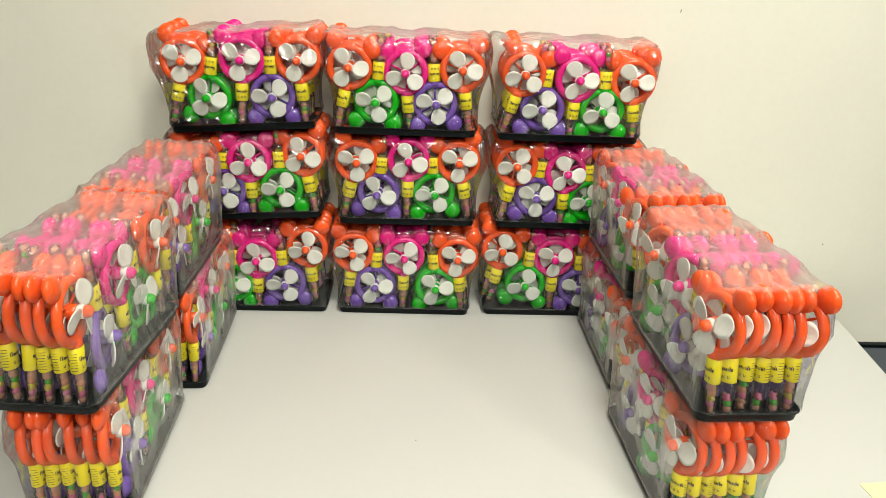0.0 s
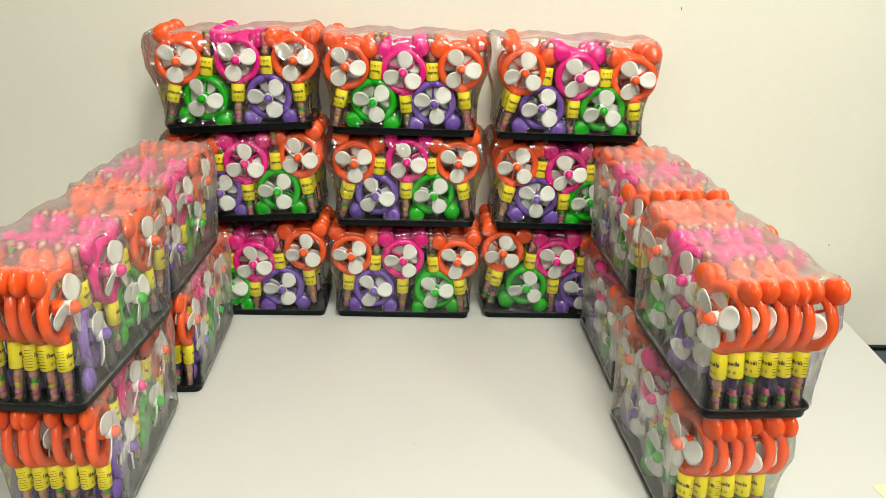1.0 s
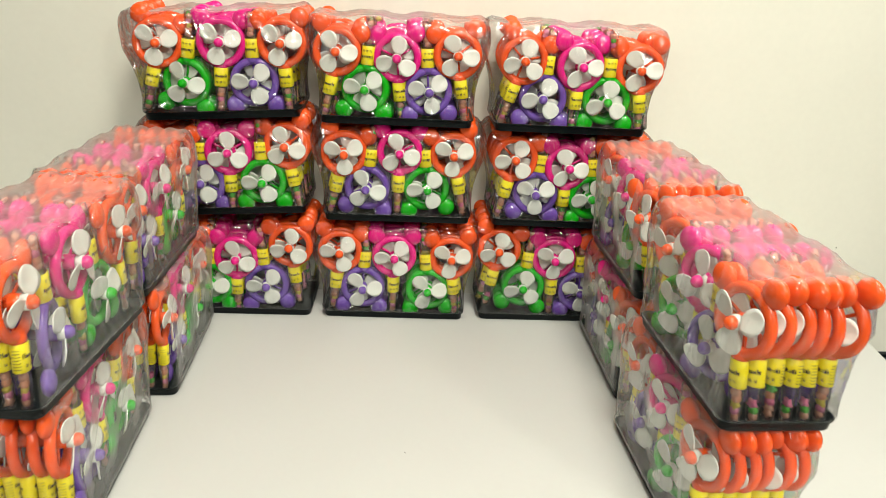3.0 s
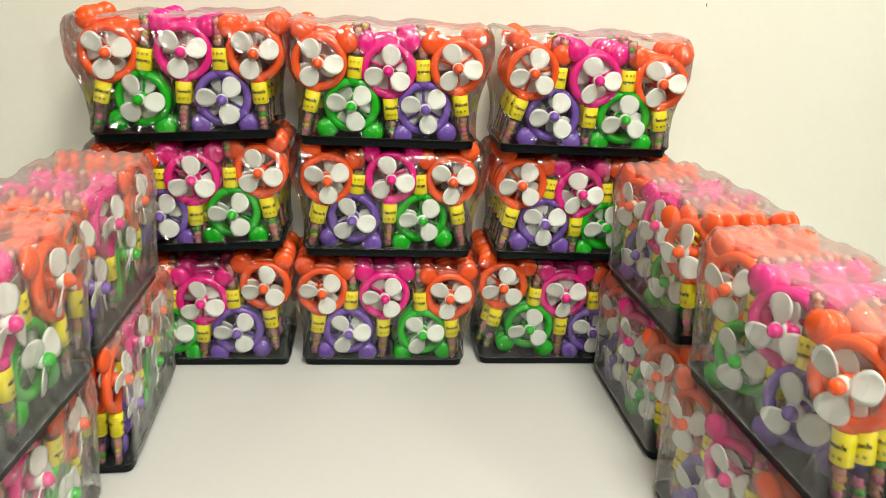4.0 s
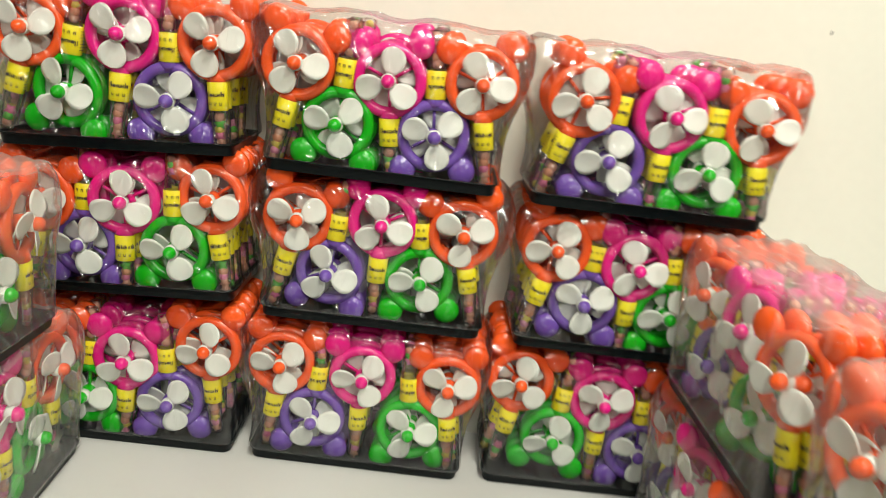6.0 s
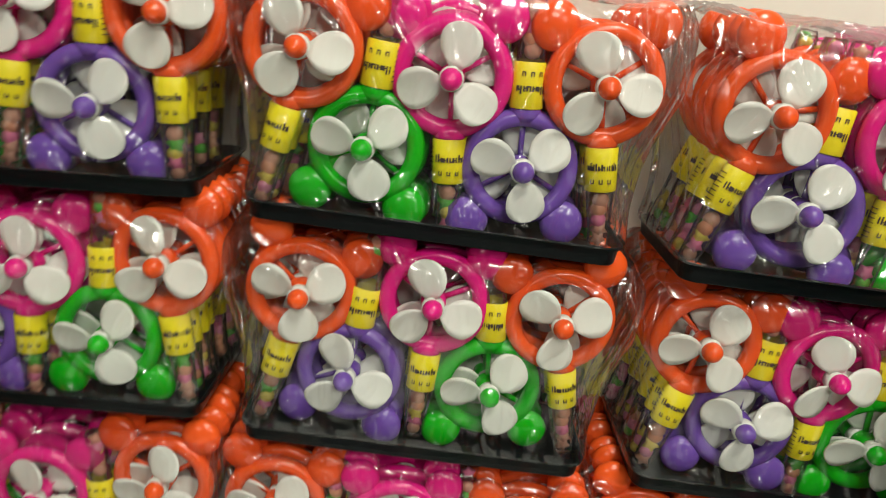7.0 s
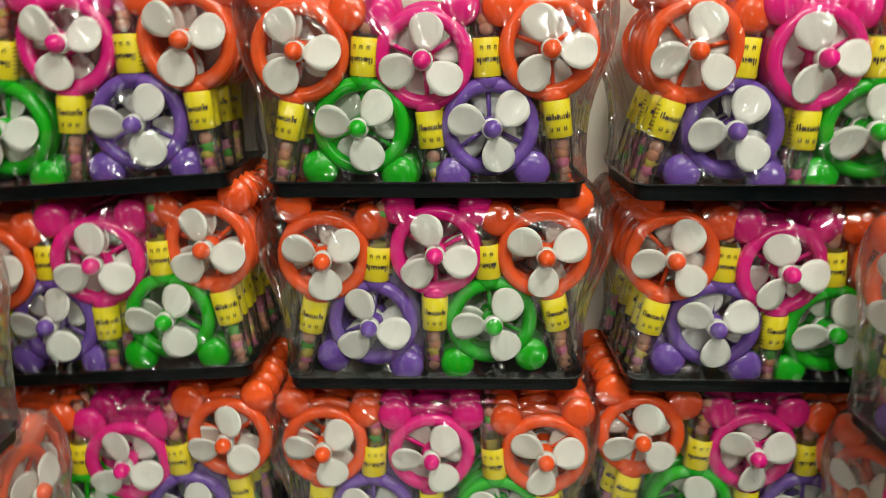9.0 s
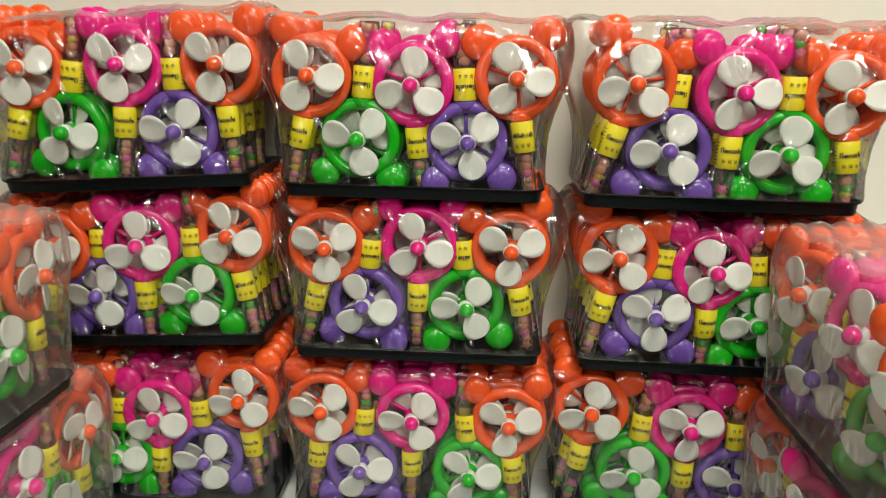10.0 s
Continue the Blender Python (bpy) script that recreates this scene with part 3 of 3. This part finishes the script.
def display_tray(m, arrangement, seed, films, every_row, words, group, front=(), blades=(), twist=0.0):
    rng = random.Random(seed)
    thing = tagged(new("display_tray"), words, "display tray", group)
    thing.matrix_basis = m
    place("tray", TRAY, thing)
    film = place("film_wrap", films[seed % len(films)], thing, None, "clear wrinkled shrink film")
    film.visible_shadow = False
    if front:
        inside = []
        y = m.translation.y + ROW_Y
        for colour, (x, z, lean, blade) in zip(("orange", "pink", "orange") + arrangement, front):
            over = 0 if colour in ("orange", "pink") else 180
            at = pose(x, y + (0.002 if over else 0.0) + rng.gauss(0, 0.0006), z, rng.gauss(0, 0.8), lean + over, rng.gauss(0, 3.0))
            at = at @ pose(0, 0, -HUB)
            inside.append((colour, m.inverted() @ at))
            toy_fan(colour, at, rng, "toy fans in display trays", blade - lean - over)
        rest = new("toy_fan_rows", rows_mesh(inside, 1, 6, seed))
        rest.matrix_basis = m
        tagged(rest, "further rows of coloured toy fans packed behind the front row", "toy fans", kind="stuff")
    for row in range(6 if every_row else 0):
        for k, (colour, at) in enumerate(fan_poses(row, arrangement, rng, 4.0 if row in (0, 5) else 7.0, twist)):
            blade = blades[k] - (180 if k > 2 else 0) if row == 0 and blades else None
            toy_fan(colour, m @ at, rng, "toy fans in display trays", blade)


# three columns of three against the wall; front: x and height of each hub, lean, and how its propeller stands
def back_tray(x, y, z, tilt, turn, arrangement, front):
    where = "on the white table" if z < 0.8 else "stacked on another tray"
    films = LOW_FILMS if z < 0.8 else FILMS if z < 1.0 else TOP_FILMS
    display_tray(pose(x, y + TRAY_Y, z + 0.0005, 0, tilt, turn), arrangement, int(1000 + 40 * x + 100 * z), films, False,
                 "black plastic tray of film-wrapped toy fans " + where, "trays against the wall", front)


back_tray(-0.2605, 1.296, 0.750, 0, 0.6, GV,
          ((-0.352, 0.855, 7, 0), (-0.2657, 0.8453, 1.5, 22), (-0.1767, 0.869, -7.5, 44), (-0.310, 0.797, 3, 0), (-0.2183, 0.7977, -5, 65)))
back_tray(-0.005, 1.296, 0.750, 0, -0.3, VG,
          ((-0.0957, 0.8617, 7, 72), (-0.0063, 0.856, 0.7, 63), (0.0887, 0.8553, -5.7, 101), (-0.0583, 0.798, 3.8, 117), (0.0507, 0.797, -5, 114)))
back_tray(0.2560, 1.302, 0.750, 0, 0.4, GV,
          ((0.1683, 0.8713, 9.6, 42), (0.2623, 0.858, 0.3, 96), (0.352, 0.858, -8, 0), (0.2143, 0.8045, 5.1, 46), (0.3127, 0.798, -1.8, 89)))
back_tray(-0.2635, 1.297, 0.9250, -3.2, -0.5, VG,
          ((-0.357, 1.017, 6, 0), (-0.2693, 1.023, -1.6, 33), (-0.179, 1.0357, -11.2, 15), (-0.312, 0.971, 0, 60), (-0.217, 0.976, -2.4, 63)))
back_tray(-0.003, 1.299, 0.9205, 0, 0.4, VG,
          ((-0.089, 1.0273, 12.9, 88), (-0.0013, 1.0313, 1.2, 15), (0.0833, 1.0303, -11.7, 96), (-0.053, 0.971, 5.9, 12), (0.043, 0.973, -4.9, 63)))
back_tray(0.2655, 1.298, 0.9205, 0.6, 0.8, VG,
          ((0.182, 1.028, 13, 54), (0.267, 1.018, 1.2, 8), (0.357, 1.022, -8, 0), (0.2193, 0.972, 4.4, 91), (0.3107, 0.968, -4.4, 54)))
back_tray(-0.2705, 1.296, 1.0775, -3.6, 0.5, GV,
          ((-0.3627, 1.1843, 12.5, 102), (-0.2707, 1.1887, 2.5, 105), (-0.1813, 1.1913, -5.6, 106), (-0.3257, 1.1277, 6.8, 8), (-0.224, 1.1315, -2.2, 68)))
back_tray(-0.0075, 1.298, 1.0770, 0, -0.6, GV,
          ((-0.0997, 1.1827, 11.5, 4), (-0.0093, 1.1767, -5.4, 40), (0.082, 1.184, -9.1, 6), (-0.0567, 1.1283, 4.3, 75), (0.040, 1.1275, -3.5, 78)))
back_tray(0.2595, 1.287, 1.0770, 0.3, 0.5, VG,
          ((0.1817, 1.1823, 17, 45), (0.2683, 1.177, 2.7, 2), (0.359, 1.1757, -6.4, 118), (0.2153, 1.1265, 4.2, 54), (0.314, 1.1265, 0, 39)))


# two wings of two by two, facing each other
def wing_tray(x, y, z, turn, arrangement, blades=()):
    side = 1 if x > 0 else -1
    where = "on the white table" if z < 0.8 else "stacked on another tray"
    display_tray(pose(x + side * TRAY_Y, y, z + 0.0005, 0, 0, turn), arrangement, int(2000 + 40 * x + 100 * z + 60 * y), VEILED_FILMS, True,
                 "black plastic tray of film-wrapped toy fans " + where, "trays in the side wings", (), blades, 21.0 if side > 0 else 4.0)


wing_tray(0.3010, 0.884, 0.750, -87.6, VG)
wing_tray(0.3120, 1.172, 0.750, -89.6, VG)
wing_tray(0.3080, 0.869, 0.912, -87.6, GV, (76, 30, 105, 108, 20))
wing_tray(0.3120, 1.161, 0.912, -88.8, VG)
wing_tray(-0.304, 0.888, 0.750, 93.0, VG)
wing_tray(-0.2945, 1.158, 0.750, 92.6, VG)
wing_tray(-0.299, 0.865, 0.912, 86.6, VG)
wing_tray(-0.301, 1.122, 0.912, 90.0, VG)


# a pale yellow card lying on the table by the wing
card = new("paper_card", to_mesh("paper_card", box(bmesh.new(), 0, 0.085, -0.16, 0, 0, 0.0006), M_CARD, False))
card.matrix_basis = pose(0.588, 0.853, TABLE_Z + 0.0003, 0, 0, 6)
tagged(card, "small pale yellow paper card lying on the table", "paper")


# small scuffs on the wall and specks on the table
def speck(name, at, size, label):
    bm = bmesh.new()
    bmesh.ops.create_icosphere(bm, subdivisions=2, radius=1, matrix=Matrix.Diagonal((*size, 1)))
    ob = new(name, to_mesh(name, bm, M_PRINT))
    ob.location = at
    return tagged(ob, label, "mark", kind="structure")


speck("trim_scuff", (0.46, WALL_Y, 1.28), (0.0008, 0.0006, 0.003), "tiny dark scuff on the cream wall")
speck("trim_scuff", (0.81, WALL_Y, 0.856), (0.001, 0.0006, 0.002), "tiny dark scuff on the cream wall")
speck("trim_speck", (0.455, 0.842, TABLE_Z), (0.0012, 0.0009, 0.0005), "tiny dark speck on the white tabletop")
speck("trim_speck", (0.02, 0.93, TABLE_Z), (0.0009, 0.0007, 0.0005), "tiny dark speck on the white tabletop")
